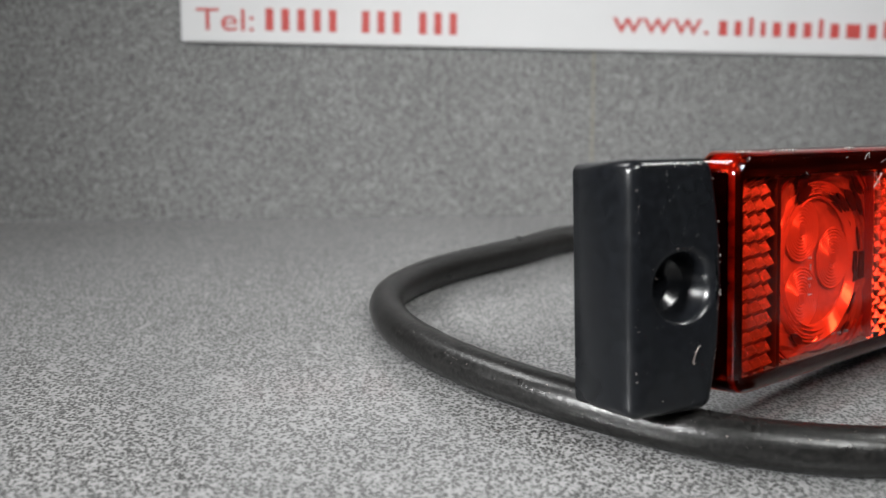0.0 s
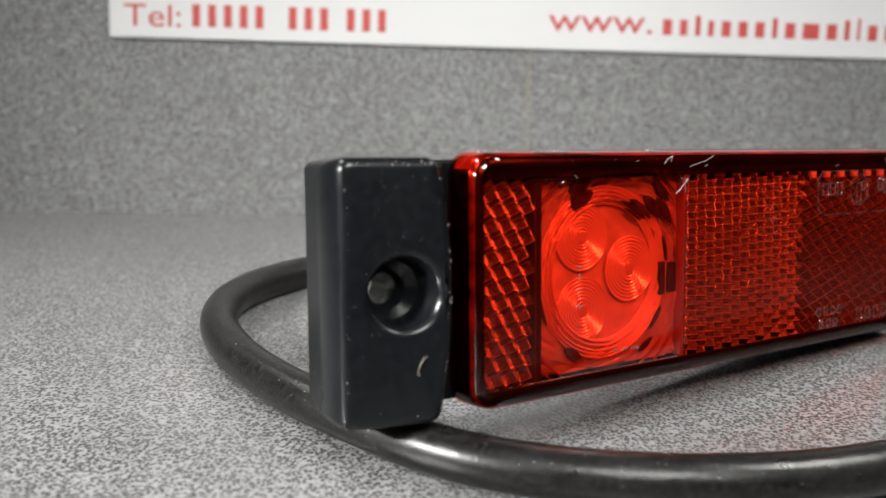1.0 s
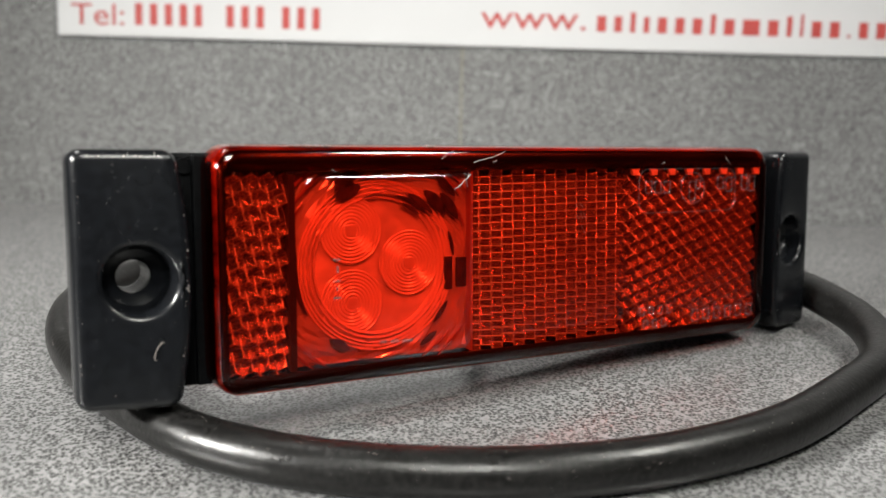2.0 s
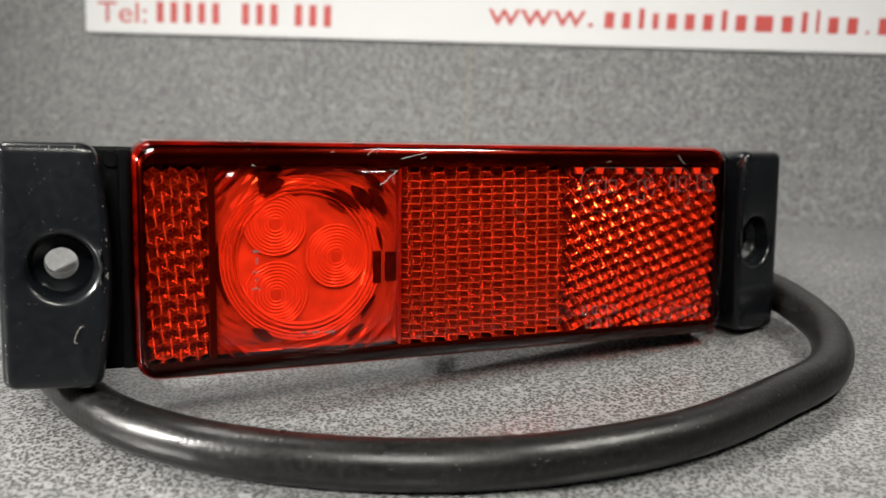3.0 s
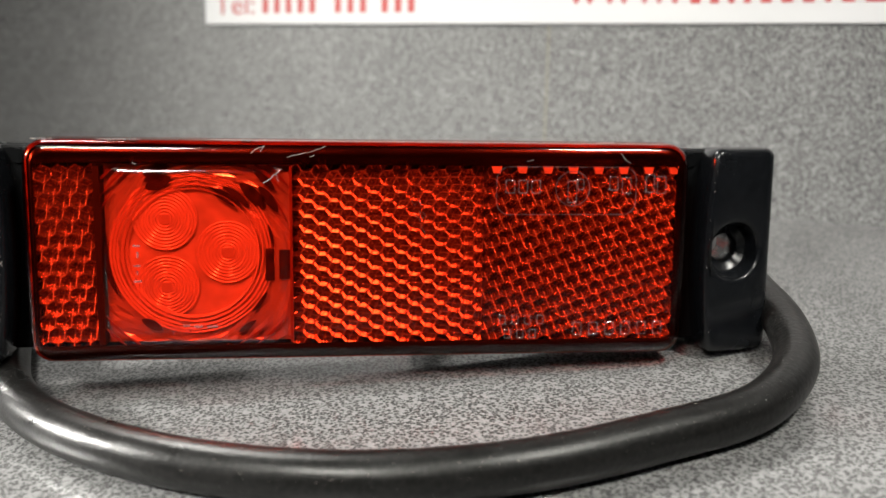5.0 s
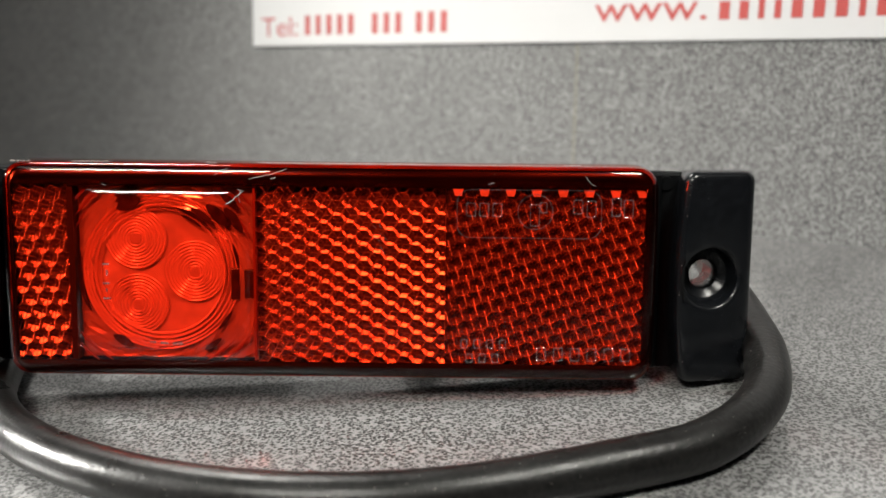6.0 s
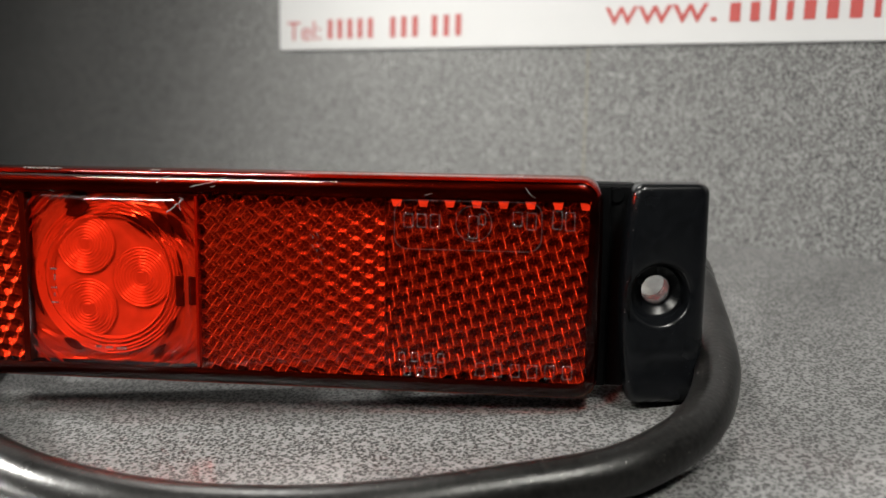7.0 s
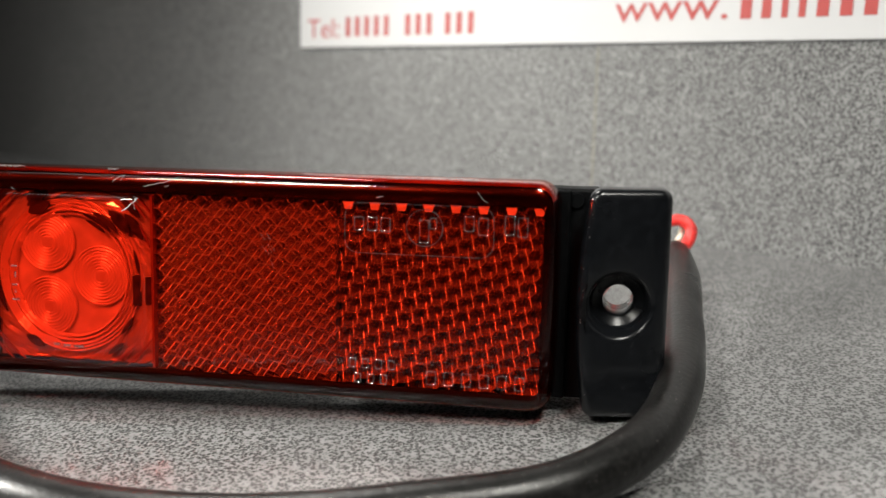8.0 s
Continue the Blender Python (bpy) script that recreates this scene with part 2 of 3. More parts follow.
# the plain room that closes the place
RX0, RX1, RY0, RY1, RZ0, RZ1 = -1.8, 2.0, -2.2, 1.60, -0.9, 1.9
for name, b in (
    ("floor", (RX0, RX1, RY0, RY1, RZ0 - 0.1, RZ0)),
    ("ceiling", (RX0, RX1, RY0, RY1, RZ1, RZ1 + 0.1)),
    ("wall_north", (RX0, RX1, RY1, RY1 + 0.1, RZ0, RZ1)),
    ("wall_south", (RX0, RX1, RY0 - 0.1, RY0, RZ0, RZ1)),
    ("wall_west", (RX0 - 0.1, RX0, RY0, RY1, RZ0, RZ1)),
    ("wall_east", (RX1, RX1 + 0.1, RY0, RY1, RZ0, RZ1)),
):
    bm = bmesh.new()
    box(bm, *b)
    tagged(mesh_object(name, bm, PLASTER), "plain painted %s of the room" % name.split("_")[0], name.split("_")[0], kind="structure")


# ---- the marker lamp ----
MM = 0.001
lamp = new("marker_lamp")
lamp.matrix_world = pose(0.0409, 0.0985, 0.0068, -7.8, 3.2, 31.5)
tagged(lamp, "red side marker lamp with black mounting ears, lying on its cable", "marker lamp")

def ear_y(x):
    """The front face of the ears at x."""
    return EAR_Y + SWEEP * max(14.0 - x, x - 119.2, 0.0)


HOLES = ((8.3, 17.5), (124.6, 17.5))
EAR_Y, LENS_Y, BACK_Y = -2.7, -3.6, 11.4
SWEEP = 0.27  # the ears' faces fall back towards their outer ends


def ear_rings(x0, x1, bow_left, bow_right, hole, inner):
    """The loops of a mounting ear: back edge, sides, rounded front edge, countersunk hole, through to the back."""
    cx, cz = hole
    f = EAR_Y

    def swept(x, y, z):
        k = min(1.0, max(0.0, (BACK_Y - y) / (BACK_Y - f)))
        return (x * MM, (y + k * SWEEP * abs(x - inner)) * MM, z * MM)

    def outline(inset, y, r=1.7):
        pts = rounded(x0 + inset, x1 - inset, 1.0 + inset, 33.9 - inset, max(r - inset, 0.5), 6, bow_left, bow_right)
        return [swept(x, y, z) for x, z in pts]

    base = rounded(x0, x1, 1.0, 33.9, 1.7, 6, bow_left, bow_right)
    angles = [math.atan2(z - cz, x - cx) for x, z in base]

    def circle(r, y):
        return [swept(cx + r * math.cos(a), y, cz + r * math.sin(a)) for a in angles]

    return [circle(2.2, BACK_Y), outline(0.9, BACK_Y), outline(0.5, BACK_Y - 0.4), outline(0.0, f + 4.0), outline(0.05, f + 1.6), outline(0.25, f + 0.8),
            outline(0.6, f + 0.3), outline(1.0, f + 0.07), outline(1.5, f), circle(5.3, f), circle(4.95, f + 0.06), circle(4.65, f + 0.26), circle(4.42, f + 0.6), circle(4.25, f + 1.1), circle(3.95, f + 4.2),
            circle(3.6, f + 4.7), circle(2.5, f + 5.2), circle(2.2, f + 5.7), circle(2.2, BACK_Y)]


bm = bmesh.new()
rings_mesh(bm, ear_rings(0.6, 12.9, 0.0, 1.7, HOLES[0], 14.0))
bmesh.ops.remove_doubles(bm, verts=bm.verts[:], dist=1e-6)
part("mounting_ear", bm, BLACK, lamp, "satin black ear with a countersunk screw hole", True)
bm = bmesh.new()
rings_mesh(bm, ear_rings(120.2, 131.5, 1.5, 0.0, HOLES[1], 119.2))
bmesh.ops.remove_doubles(bm, verts=bm.verts[:], dist=1e-6)
part("mounting_ear", bm, BLACK, lamp, "satin black ear with a countersunk screw hole", True)
bm = bmesh.new()
box(bm, 11 * MM, 121.5 * MM, 3.6 * MM, 11.2 * MM, 2.3 * MM, 33.4 * MM, 0.5 * MM)
part("housing", bm, TRAY, lamp, "black housing tray behind the red lens")
bm = bmesh.new()
box(bm, 15.8 * MM, 117.4 * MM, 2.45 * MM, 3.62 * MM, 2.5 * MM, 33.2 * MM, 0.3 * MM)
part("tray_step", bm, TRAY, lamp)
for x in (15.0, 118.2):
    bm = bmesh.new()
    bmesh.ops.create_cone(bm, cap_ends=True, segments=20, radius1=1.15 * MM, radius2=1.05 * MM, depth=0.5 * MM, matrix=pose(x * MM, 3.4 * MM, 31.7 * MM, 90))
    part("boss", bm, TRAY, lamp)

# red cover: a rounded block, open at its back
LX0, LX1, LZ0, LZ1 = 17.2, 115.8, 1.6, 34.4


def cover_ring(inset, y, r=3.1):
    return [(x * MM, y * MM, z * MM) for x, z in rounded(LX0 + inset, LX1 - inset, LZ0 + inset, LZ1 - inset, max(r - inset * 0.5, 0.6), 6, 0.25, 0.25, 20)]


bm = bmesh.new()
rings_mesh(bm, [cover_ring(-0.2, 2.6), cover_ring(0.0, LENS_Y + 2.2), cover_ring(0.12, LENS_Y + 1.4), cover_ring(0.4, LENS_Y + 0.75), cover_ring(0.85, LENS_Y + 0.32), cover_ring(1.4, LENS_Y + 0.08), cover_ring(2.0, LENS_Y)], close_last=True)
cover = part("lens_cover", bm, COVER, lamp, "clear glossy red acrylic lens with scuffed edges")
for poly in cover.data.polygons:
    poly.use_smooth = len(poly.vertices) == 4

# black rim inside the cover, round the optics
FX0, FX1, FZ0, FZ1 = 18.7, 114.0, 4.0, 30.9
FY = LENS_Y + 0.9


def rim_ring(inset, y):
    return [(x * MM, y * MM, z * MM) for x, z in rounded(LX0 + inset, LX1 - inset, LZ0 + 0.3 * inset, LZ1 - inset - 0.05, 2.7, 6, 0, 0, 20)]


def field_ring(y):
    return [(x * MM, y * MM, z * MM) for x, z in rounded(FX0, FX1, FZ0, FZ1, 0.7, 6, 0, 0, 20)]


bm = bmesh.new()
rings_mesh(bm, [rim_ring(0.16, FY + 5.4), rim_ring(0.18, FY + 1.7), rim_ring(0.7, FY + 0.85), rim_ring(1.1, FY + 0.35), field_ring(FY), field_ring(FY + 0.5)])
rim = part("inner_rim", bm, RIM, lamp, "dark rim seen through the red lens edge", True)
rim.data.materials.append(TRAY)
for poly in rim.data.polygons:
    poly.material_index = 1 if poly.center.z < (FZ0 - 0.1) * MM else 0


# glow of the lens edge as an opaque red strip, along top and left
bm = bmesh.new()
rings_mesh(bm, [rim_ring(0.08, FY + 4.6), rim_ring(0.09, FY + 1.9), rim_ring(0.13, FY + 1.3), rim_ring(0.3, FY + 0.9), rim_ring(0.62, FY + 0.66)])
bmesh.ops.recalc_face_normals(bm, faces=bm.faces[:])
bmesh.ops.delete(bm, geom=[f for f in bm.faces if f.normal.z < 0.15 and (f.normal.x > -0.2 or f.normal.y > -0.35)], context="FACES")
part("lens_edge_glow", bm, EDGE_GLOW, lamp, "red strip standing for the glow in the lens edge", True)


def prism_field(x0, x1, z0, z1, pitch, y, turn, steep, glint):
    """Cube-corner pits on a hexagonal grid turned by some degrees, cut to a rectangle."""
    bm = bmesh.new()
    rx = pitch / math.sqrt(3)
    depth = steep * pitch / math.sqrt(6)
    mx, mz = (x0 + x1) / 2, (z0 + z1) / 2
    half = 0.5 * math.hypot(x1 - x0, z1 - z0) + pitch
    cols = int(half / (1.5 * rx)) + 1
    rows = int(half / pitch) + 1
    ca, sa = math.cos(radians(turn)), math.sin(radians(turn))
    for i in range(-cols, cols + 1):
        for j in range(-rows, rows + 1):
            u, v = 1.5 * rx * i, pitch * (j + 0.5 * (i % 2))
            cx, cz = mx + u * ca - v * sa, mz + u * sa + v * ca
            if not (x0 - pitch < cx < x1 + pitch and z0 - pitch < cz < z1 + pitch):
                continue
            c = bm.verts.new((cx * MM, (y + 2 * depth) * MM, cz * MM))
            ring = []
            for k in range(6):
                w = radians(60 * k + turn)
                dy = depth if k % 2 else 0.0
                ring.append(bm.verts.new(((cx + rx * math.cos(w)) * MM, (y + dy) * MM, (cz + rx * math.sin(w)) * MM)))
            for k in (1, 3, 5):
                bm.faces.new((c, ring[k % 6], ring[(k + 1) % 6], ring[(k + 2) % 6]))
    bmesh.ops.remove_doubles(bm, verts=bm.verts[:], dist=1e-6)
    inner = [e for e in bm.edges if len(e.link_faces) == 2]
    round_faces = bmesh.ops.bevel(bm, geom=inner, offset=0.10 * MM, segments=3, profile=0.5, affect="EDGES")["faces"]
    # bevels near the glint slant take the pale colour, as if catching light
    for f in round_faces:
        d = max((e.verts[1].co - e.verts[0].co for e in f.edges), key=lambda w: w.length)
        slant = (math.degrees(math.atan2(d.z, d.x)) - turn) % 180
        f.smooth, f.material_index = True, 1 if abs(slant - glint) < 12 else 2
    for co, no in (((x0, 0, 0), (-1, 0, 0)), ((x1, 0, 0), (1, 0, 0)), ((0, 0, z0), (0, 0, -1)), ((0, 0, z1), (0, 0, 1))):
        bmesh.ops.bisect_plane(bm, geom=bm.verts[:] + bm.edges[:] + bm.faces[:], plane_co=Vector(co) * MM, plane_no=no, clear_outer=True)
    return bm


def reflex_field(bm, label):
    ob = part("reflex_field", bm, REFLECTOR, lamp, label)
    ob.data.materials.append(PRISM_GLINT)
    ob.data.materials.append(PRISM_DIM_EDGE)


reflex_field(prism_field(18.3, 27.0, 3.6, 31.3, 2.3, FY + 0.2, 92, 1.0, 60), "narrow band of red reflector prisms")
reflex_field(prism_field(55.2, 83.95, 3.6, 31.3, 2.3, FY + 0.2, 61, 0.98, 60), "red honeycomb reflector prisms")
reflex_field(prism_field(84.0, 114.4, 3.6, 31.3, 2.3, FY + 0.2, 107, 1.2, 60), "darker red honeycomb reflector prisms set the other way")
bm = bmesh.new()
box(bm, 27.0 * MM, 27.9 * MM, FY * MM, 2.4 * MM, 4.2 * MM, 30.6 * MM)
part("divider", bm, DARK, lamp, "dark slot beside the lamp window")

# lamp window: plate with a round bowl, Fresnel rings over three diodes
WX0, WX1, CX, CZ = 28.0, 55.0, 40.6, 17.6
bm = bmesh.new()
box(bm, 19.4 * MM, 114.0 * MM, 1.4 * MM, 2.44 * MM, 4.2 * MM, 30.8 * MM)
part("reflector_plate", bm, BRIGHT, lamp, "pale plate behind the red lens")


def lathe(bm, cx, cz, profile, sides=48):
    """Loops of (radius, depth) about an axis that points to the front."""
    rings_mesh(bm, [[((cx + r * math.cos(2 * math.pi * k / sides)) * MM, y * MM, (cz + r * math.sin(2 * math.pi * k / sides)) * MM) for k in range(sides)] for r, y in profile])


bm = bmesh.new()
box(bm, WX0 * MM, WX1 * MM, (FY + 2.2) * MM, (FY + 2.8) * MM, 4.2 * MM, 30.7 * MM)
part("window_plate", bm, BRIGHT, lamp, "bright plate in the lamp window")
rng = random.Random(5)
bm = bmesh.new()
loops = []
for i, r in enumerate((20.5, 18.6, 17.2, 16.2, 15.4, 14.6, 13.8, 13.0, 12.3, 11.6, 10.9, 10.2)):
    ring = []
    for k in range(56):
        w = 2 * math.pi * (k + 0.35 * i) / 56
        y = FY + 1.75 + 0.32 * noise.noise((k * 0.55, i * 1.3, 3.1)) * 2 + rng.uniform(-0.08, 0.08)
        x, z = CX + r * math.cos(w), CZ + r * math.sin(w)
        ring.append((min(max(x, WX0 + 0.1), WX1 - 0.1) * MM, min(y, FY + 2.15) * MM, min(max(z, 4.3), 30.6) * MM))
    loops.append(ring)
rings_mesh(bm, loops)
part("bowl", bm, BOWL, lamp, "faceted shiny bowl round the diodes")


bm = bmesh.new()
for r in (12.1, 11.6, 11.1, 10.4, 9.8):
    lathe(bm, CX, CZ, [(r, FY + 1.9), (r - 0.06, FY + 1.35), (r - 0.34, FY + 1.7), (r - 0.4, FY + 2.0)], 72)
part("bowl_rings", bm, RINGS, lamp, "fine concentric rings round the diodes")
bm = bmesh.new()
box(bm, 54.9 * MM, 55.28 * MM, (FY + 0.25) * MM, 2.4 * MM, 4.2 * MM, 30.7 * MM)
part("divider", bm, WEB, lamp, "thin red web beside the lamp window")


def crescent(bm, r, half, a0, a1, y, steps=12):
    """A curved dark strip that tapers to both ends, with a little depth."""
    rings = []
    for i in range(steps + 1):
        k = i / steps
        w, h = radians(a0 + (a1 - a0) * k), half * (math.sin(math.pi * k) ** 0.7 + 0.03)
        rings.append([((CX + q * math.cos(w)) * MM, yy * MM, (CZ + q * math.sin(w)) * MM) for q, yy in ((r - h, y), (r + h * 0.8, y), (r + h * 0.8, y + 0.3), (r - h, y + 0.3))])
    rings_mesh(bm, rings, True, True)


# dark reflections in the shiny bowl, drawn as dark arcs
DARK_ARCS = ((11.6, 1.1, 104, 124), (13.4, 0.95, 103, 120), (12.6, 0.6, 108, 122), (12.6, 1.0, 34, 56), (11.0, 0.5, 40, 66), (14.0, 0.8, 26, 46), (10.2, 0.35, 44, 76), (15.4, 0.6, 38, 54), (9.4, 0.25, 48, 70), (12.5, 0.4, 168, 210),
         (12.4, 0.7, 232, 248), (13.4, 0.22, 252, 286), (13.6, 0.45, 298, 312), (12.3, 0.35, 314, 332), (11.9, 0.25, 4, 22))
for r, half, a0, a1 in DARK_ARCS:
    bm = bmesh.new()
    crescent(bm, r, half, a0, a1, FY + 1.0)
    part("bowl_dark_arc", bm, BOWL_DARK, lamp)
# thin dark red swirls in the corners of the window, likewise drawn-in reflections
for r, half, a0, a1 in ((16.2, 0.24, 36, 58), (17.3, 0.18, 35, 52), (14.6, 0.16, 20, 36), (15.4, 0.2, 124, 146), (16.9, 0.24, 128, 143), (14.5, 0.15, 140, 160), (15.8, 0.22, 214, 240), (17.0, 0.18, 218, 234),
                        (14.6, 0.18, 262, 290), (16.6, 0.22, 304, 325), (15.2, 0.18, 296, 318), (14.4, 0.14, 66, 86)):
    bm = bmesh.new()
    crescent(bm, r, half, a0, a1, FY + 1.0)
    part("bowl_dark_swirl", bm, WEB, lamp)
for cx, cz in ((36.6, 22.7), (36.7, 12.5), (45.6, 17.7)):
    bm = bmesh.new()
    prof = []
    r = 4.75
    while r > 0.9:
        for u, w in ((0.0, 0.0), (0.05, 0.16), (0.15, 0.27), (0.27, 0.22), (0.40, 0.06)):
            prof.append((r - u, FY + 1.95 - w))
        r -= 0.48
    prof.append((r + 0.02, FY + 1.95))
    lathe(bm, cx, cz, prof, 64)
    ring = part("fresnel_lens", bm, RINGS, lamp, "small lens of concentric rings over a diode", True)
    bm = bmesh.new()
    box(bm, (cx - 0.8) * MM, (cx + 0.8) * MM, (FY + 1.7) * MM, (FY + 2.3) * MM, (cz - 0.8) * MM, (cz + 0.8) * MM, 0.1 * MM)
    part("diode", bm, CHIP, ring)
bm = bmesh.new()
box(bm, 51.2 * MM, 52.5 * MM, (FY + 1.3) * MM, (FY + 2.3) * MM, 13.4 * MM, 18.3 * MM, 0.15 * MM)
part("clip", bm, BOWL_DARK, lamp, "dark clip beside the bowl")
bm = bmesh.new()
box(bm, 53.2 * MM, 55.0 * MM, (FY + 1.45) * MM, (FY + 2.3) * MM, 13.6 * MM, 18.1 * MM, 0.15 * MM)
part("clip", bm, BOWL_DARK, lamp, "dark clip beside the bowl")


def pad_ring(inset, y):
    return [(x * MM, y * MM, z * MM) for x, z in rounded(WX0 + 0.4 + inset, WX1 - 0.3 - inset, 4.4 + inset, 30.6 - inset, 2.6, 6, 0, 0, 20)]


bm = bmesh.new()
rings_mesh(bm, [pad_ring(0.0, LENS_Y + 0.1), pad_ring(0.25, LENS_Y - 0.13), pad_ring(0.65, LENS_Y - 0.34), pad_ring(1.2, LENS_Y - 0.48), pad_ring(2.2, LENS_Y - 0.55), pad_ring(4.0, LENS_Y - 0.56)], close_last=True)
pad = part("window_pad", bm, PAD, lamp, "clear cushion-shaped cover of the lamp window")
for poly in pad.data.polygons:
    poly.use_smooth = len(poly.vertices) == 4


def bars(rows, y, depth, mat, name, label):
    """Small raised bars (x0, x1, z0, z1) in mm on the lens."""
    for x0, x1, z0, z1 in rows:
        bm = bmesh.new()
        box(bm, x0 * MM, x1 * MM, (y - depth) * MM, y * MM, z0 * MM, z1 * MM, 0.05 * MM, 1)
        part(name, bm, mat, lamp, label)


def outline_mark(x0, x1, z0, z1, r, w):
    bm = bmesh.new()
    y0, y1 = LENS_Y - 0.08, LENS_Y + 0.05
    def loop(i, y):
        return [(x * MM, y * MM, z * MM) for x, z in rounded(x0 + i, x1 - i, z0 + i, z1 - i, max(r - i, 0.1), 5, 0, 0, 6)]
    rings_mesh(bm, [loop(0, y1), loop(0, y0), loop(w, y0), loop(w, y1), loop(0, y1)])
    bmesh.ops.remove_doubles(bm, verts=bm.verts[:], dist=1e-7)
    part("raised_outline", bm, EMBOSS, lamp, "thin raised outline moulded in the lens")


outline_mark(85.6, 107.2, 23.6, 30.9, 2.0, 0.14)
outline_mark(94.6, 100.0, 24.9, 30.3, 2.65, 0.18)
# moulded characters that cannot be made out, and the maker's word, as small raised bars
for x, z, n, tall in ((87.0, 26.8, 3, 2.1), (96.5, 25.4, 1, 3.4), (98.0, 27.4, 1, 1.7), (102.9, 27.3, 1, 2.2), (104.9, 26.8, 1, 2.6), (108.6, 27.0, 1, 2.8), (110.4, 26.8, 1, 2.8), (97.9, 4.9, 6, 2.1), (86.4, 6.7, 4, 1.5), (87.2, 4.5, 3, 1.5)):
    for i in range(n):
        wide = 1.5 if tall > 1.9 else 1.1
        x0 = x + (2.55 if n == 6 else 1.95) * i
        bm = bmesh.new()
        loops = []
        for inset, y in ((0, 0.04), (0, -0.07), (0.05, -0.1), (0.13, -0.1), (0.18, -0.07), (0.18, 0.04)):
            loops.append([(px * MM, (LENS_Y + y) * MM, pz * MM) for px, pz in rounded(x0 + inset, x0 + wide - inset, z + inset, z + tall - inset, 0.2, 3, 0, 0, 3)])
        rings_mesh(bm, loops)
        part("raised_mark", bm, EMBOSS, lamp, smooth=True)
bars([(32.6, 33.6, 19.0, 19.3), (33.1, 33.4, 17.4, 18.3), (32.6, 33.6, 16.1, 16.4), (33.0, 33.3, 14.9, 15.5), (32.6, 33.8, 13.8, 14.1), (39.4, 40.4, 7.1, 7.5), (41.0, 42.2, 7.0, 7.4), (42.8, 44.4, 6.9, 7.3)], LENS_Y - 0.5, 0.14, EMBOSS_GLINT, "raised_mark", "")


def face_y(z):
    """The front of the lens cover at height z, with its rounded top edge."""
    return LENS_Y + 0.9 * max(0.0, (z - 32.2) / 2.2) ** 2.4


def scuff(points, width, y):
    """A shallow pale scratch: a thin low ridge along a line of (x, z) in mm."""
    bm = bmesh.new()
    fine = spline([(x, face_y(z) + y, z) for x, z in points], 5)
    tube(bm, [((p.x + rng.uniform(-0.09, 0.09)) * MM, p.y * MM, (p.z + rng.uniform(-0.09, 0.09)) * MM) for p in fine], 0.6 * width * MM, 6)
    part("scuff", bm, SCRATCH, lamp)


for line, w, y in (
    (((51.3, 28.2), (52.2, 28.8), (53.0, 29.6), (53.9, 30.3)), 0.13, -0.55), (((53.6, 30.4), (53.2, 29.5), (53.4, 28.6)), 0.06, -0.5), (((52.9, 30.5), (53.6, 30.3)), 0.06, -0.01),
    (((49.5, 32.5), (50.3, 33.2), (51.5, 33.6)), 0.09, -0.01), (((51.5, 33.6), (50.9, 32.8)), 0.07, -0.01),
    (((54.8, 32.1), (56.4, 32.4), (58.6, 33.0), (60.3, 33.6)), 0.09, -0.01), (((57.9, 32.1), (58.6, 32.3)), 0.08, -0.01),
    (((104.6, 33.0), (105.2, 32.2), (106.1, 31.4)), 0.05, -0.01), (((90.3, 31.7), (91.2, 31.9)), 0.06, -0.01),
    (((73.0, 25.6), (73.6, 24.8)), 0.016, -0.01), (((73.9, 25.8), (74.4, 24.9)), 0.018, -0.01), (((74.0, 24.2), (74.6, 23.0)), 0.016, -0.01), (((73.2, 24.0), (74.2, 22.8)), 0.018, -0.01), (((74.2, 22.2), (75.0, 20.8)), 0.016, -0.01),
    (((74.6, 24.0), (75.2, 23.2)), 0.018, -0.01), (((32.8, 31.2), (33.4, 30.8)), 0.06, -0.01), (((44.0, 32.9), (44.6, 33.1)), 0.07, -0.01),
):
    scuff(line, w, y)
# pale rubbed patches along the top edge of the lens
for x0, x1, y in ((27.5, 33.5, -1.6), (101.5, 104.5, -0.6), (18.5, 21.5, -2.0), (48.0, 49.5, -1.8)):
    bm = bmesh.new()
    n = int((x1 - x0) / 0.35)
    for i in range(n):
        x = x0 + (x1 - x0) * i / n + rng.uniform(-0.1, 0.1)
        box(bm, x * MM, (x + rng.uniform(0.2, 0.55)) * MM, (y + rng.uniform(-0.5, 0.2)) * MM, (y + rng.uniform(0.3, 0.8)) * MM, (LZ1 - 0.12) * MM, (LZ1 + rng.uniform(0.03, 0.12)) * MM)
    tagged(part("rubbed_patch", bm, SCRATCH, lamp, "pale rubbed plastic on the lens edge"), kind="stuff")
# scar on the ear: a small raised oval
bm = bmesh.new()
tube(bm, [((10.2 + 0.42 * math.cos(w) + 0.45 * math.sin(w)) * MM, (ear_y(10.2 + 0.5 * math.sin(w)) - 0.01) * MM, (8.6 + 1.15 * math.sin(w)) * MM) for w in [2 * math.pi * k / 18 for k in range(19)]], 0.05 * MM, 6)
part("scar", bm, SCRATCH, lamp, "small pale oval scar on the ear")
for x, z in ((7.2, 22.6), (4.1, 19.0), (3.6, 20.2), (9.3, 31.6), (5.6, 31.9), (9.0, 22.4), (10.6, 21.2), (5.0, 3.2), (9.6, 2.4), (12.0, 12.2), (2.4, 16.3)):
    bm = bmesh.new()
    bmesh.ops.create_icosphere(bm, subdivisions=1, radius=rng.uniform(0.03, 0.065) * MM, matrix=Matrix.Translation((x * MM, ear_y(x) * MM, z * MM)))
    part("dust_speck", bm, SCRATCH, lamp)
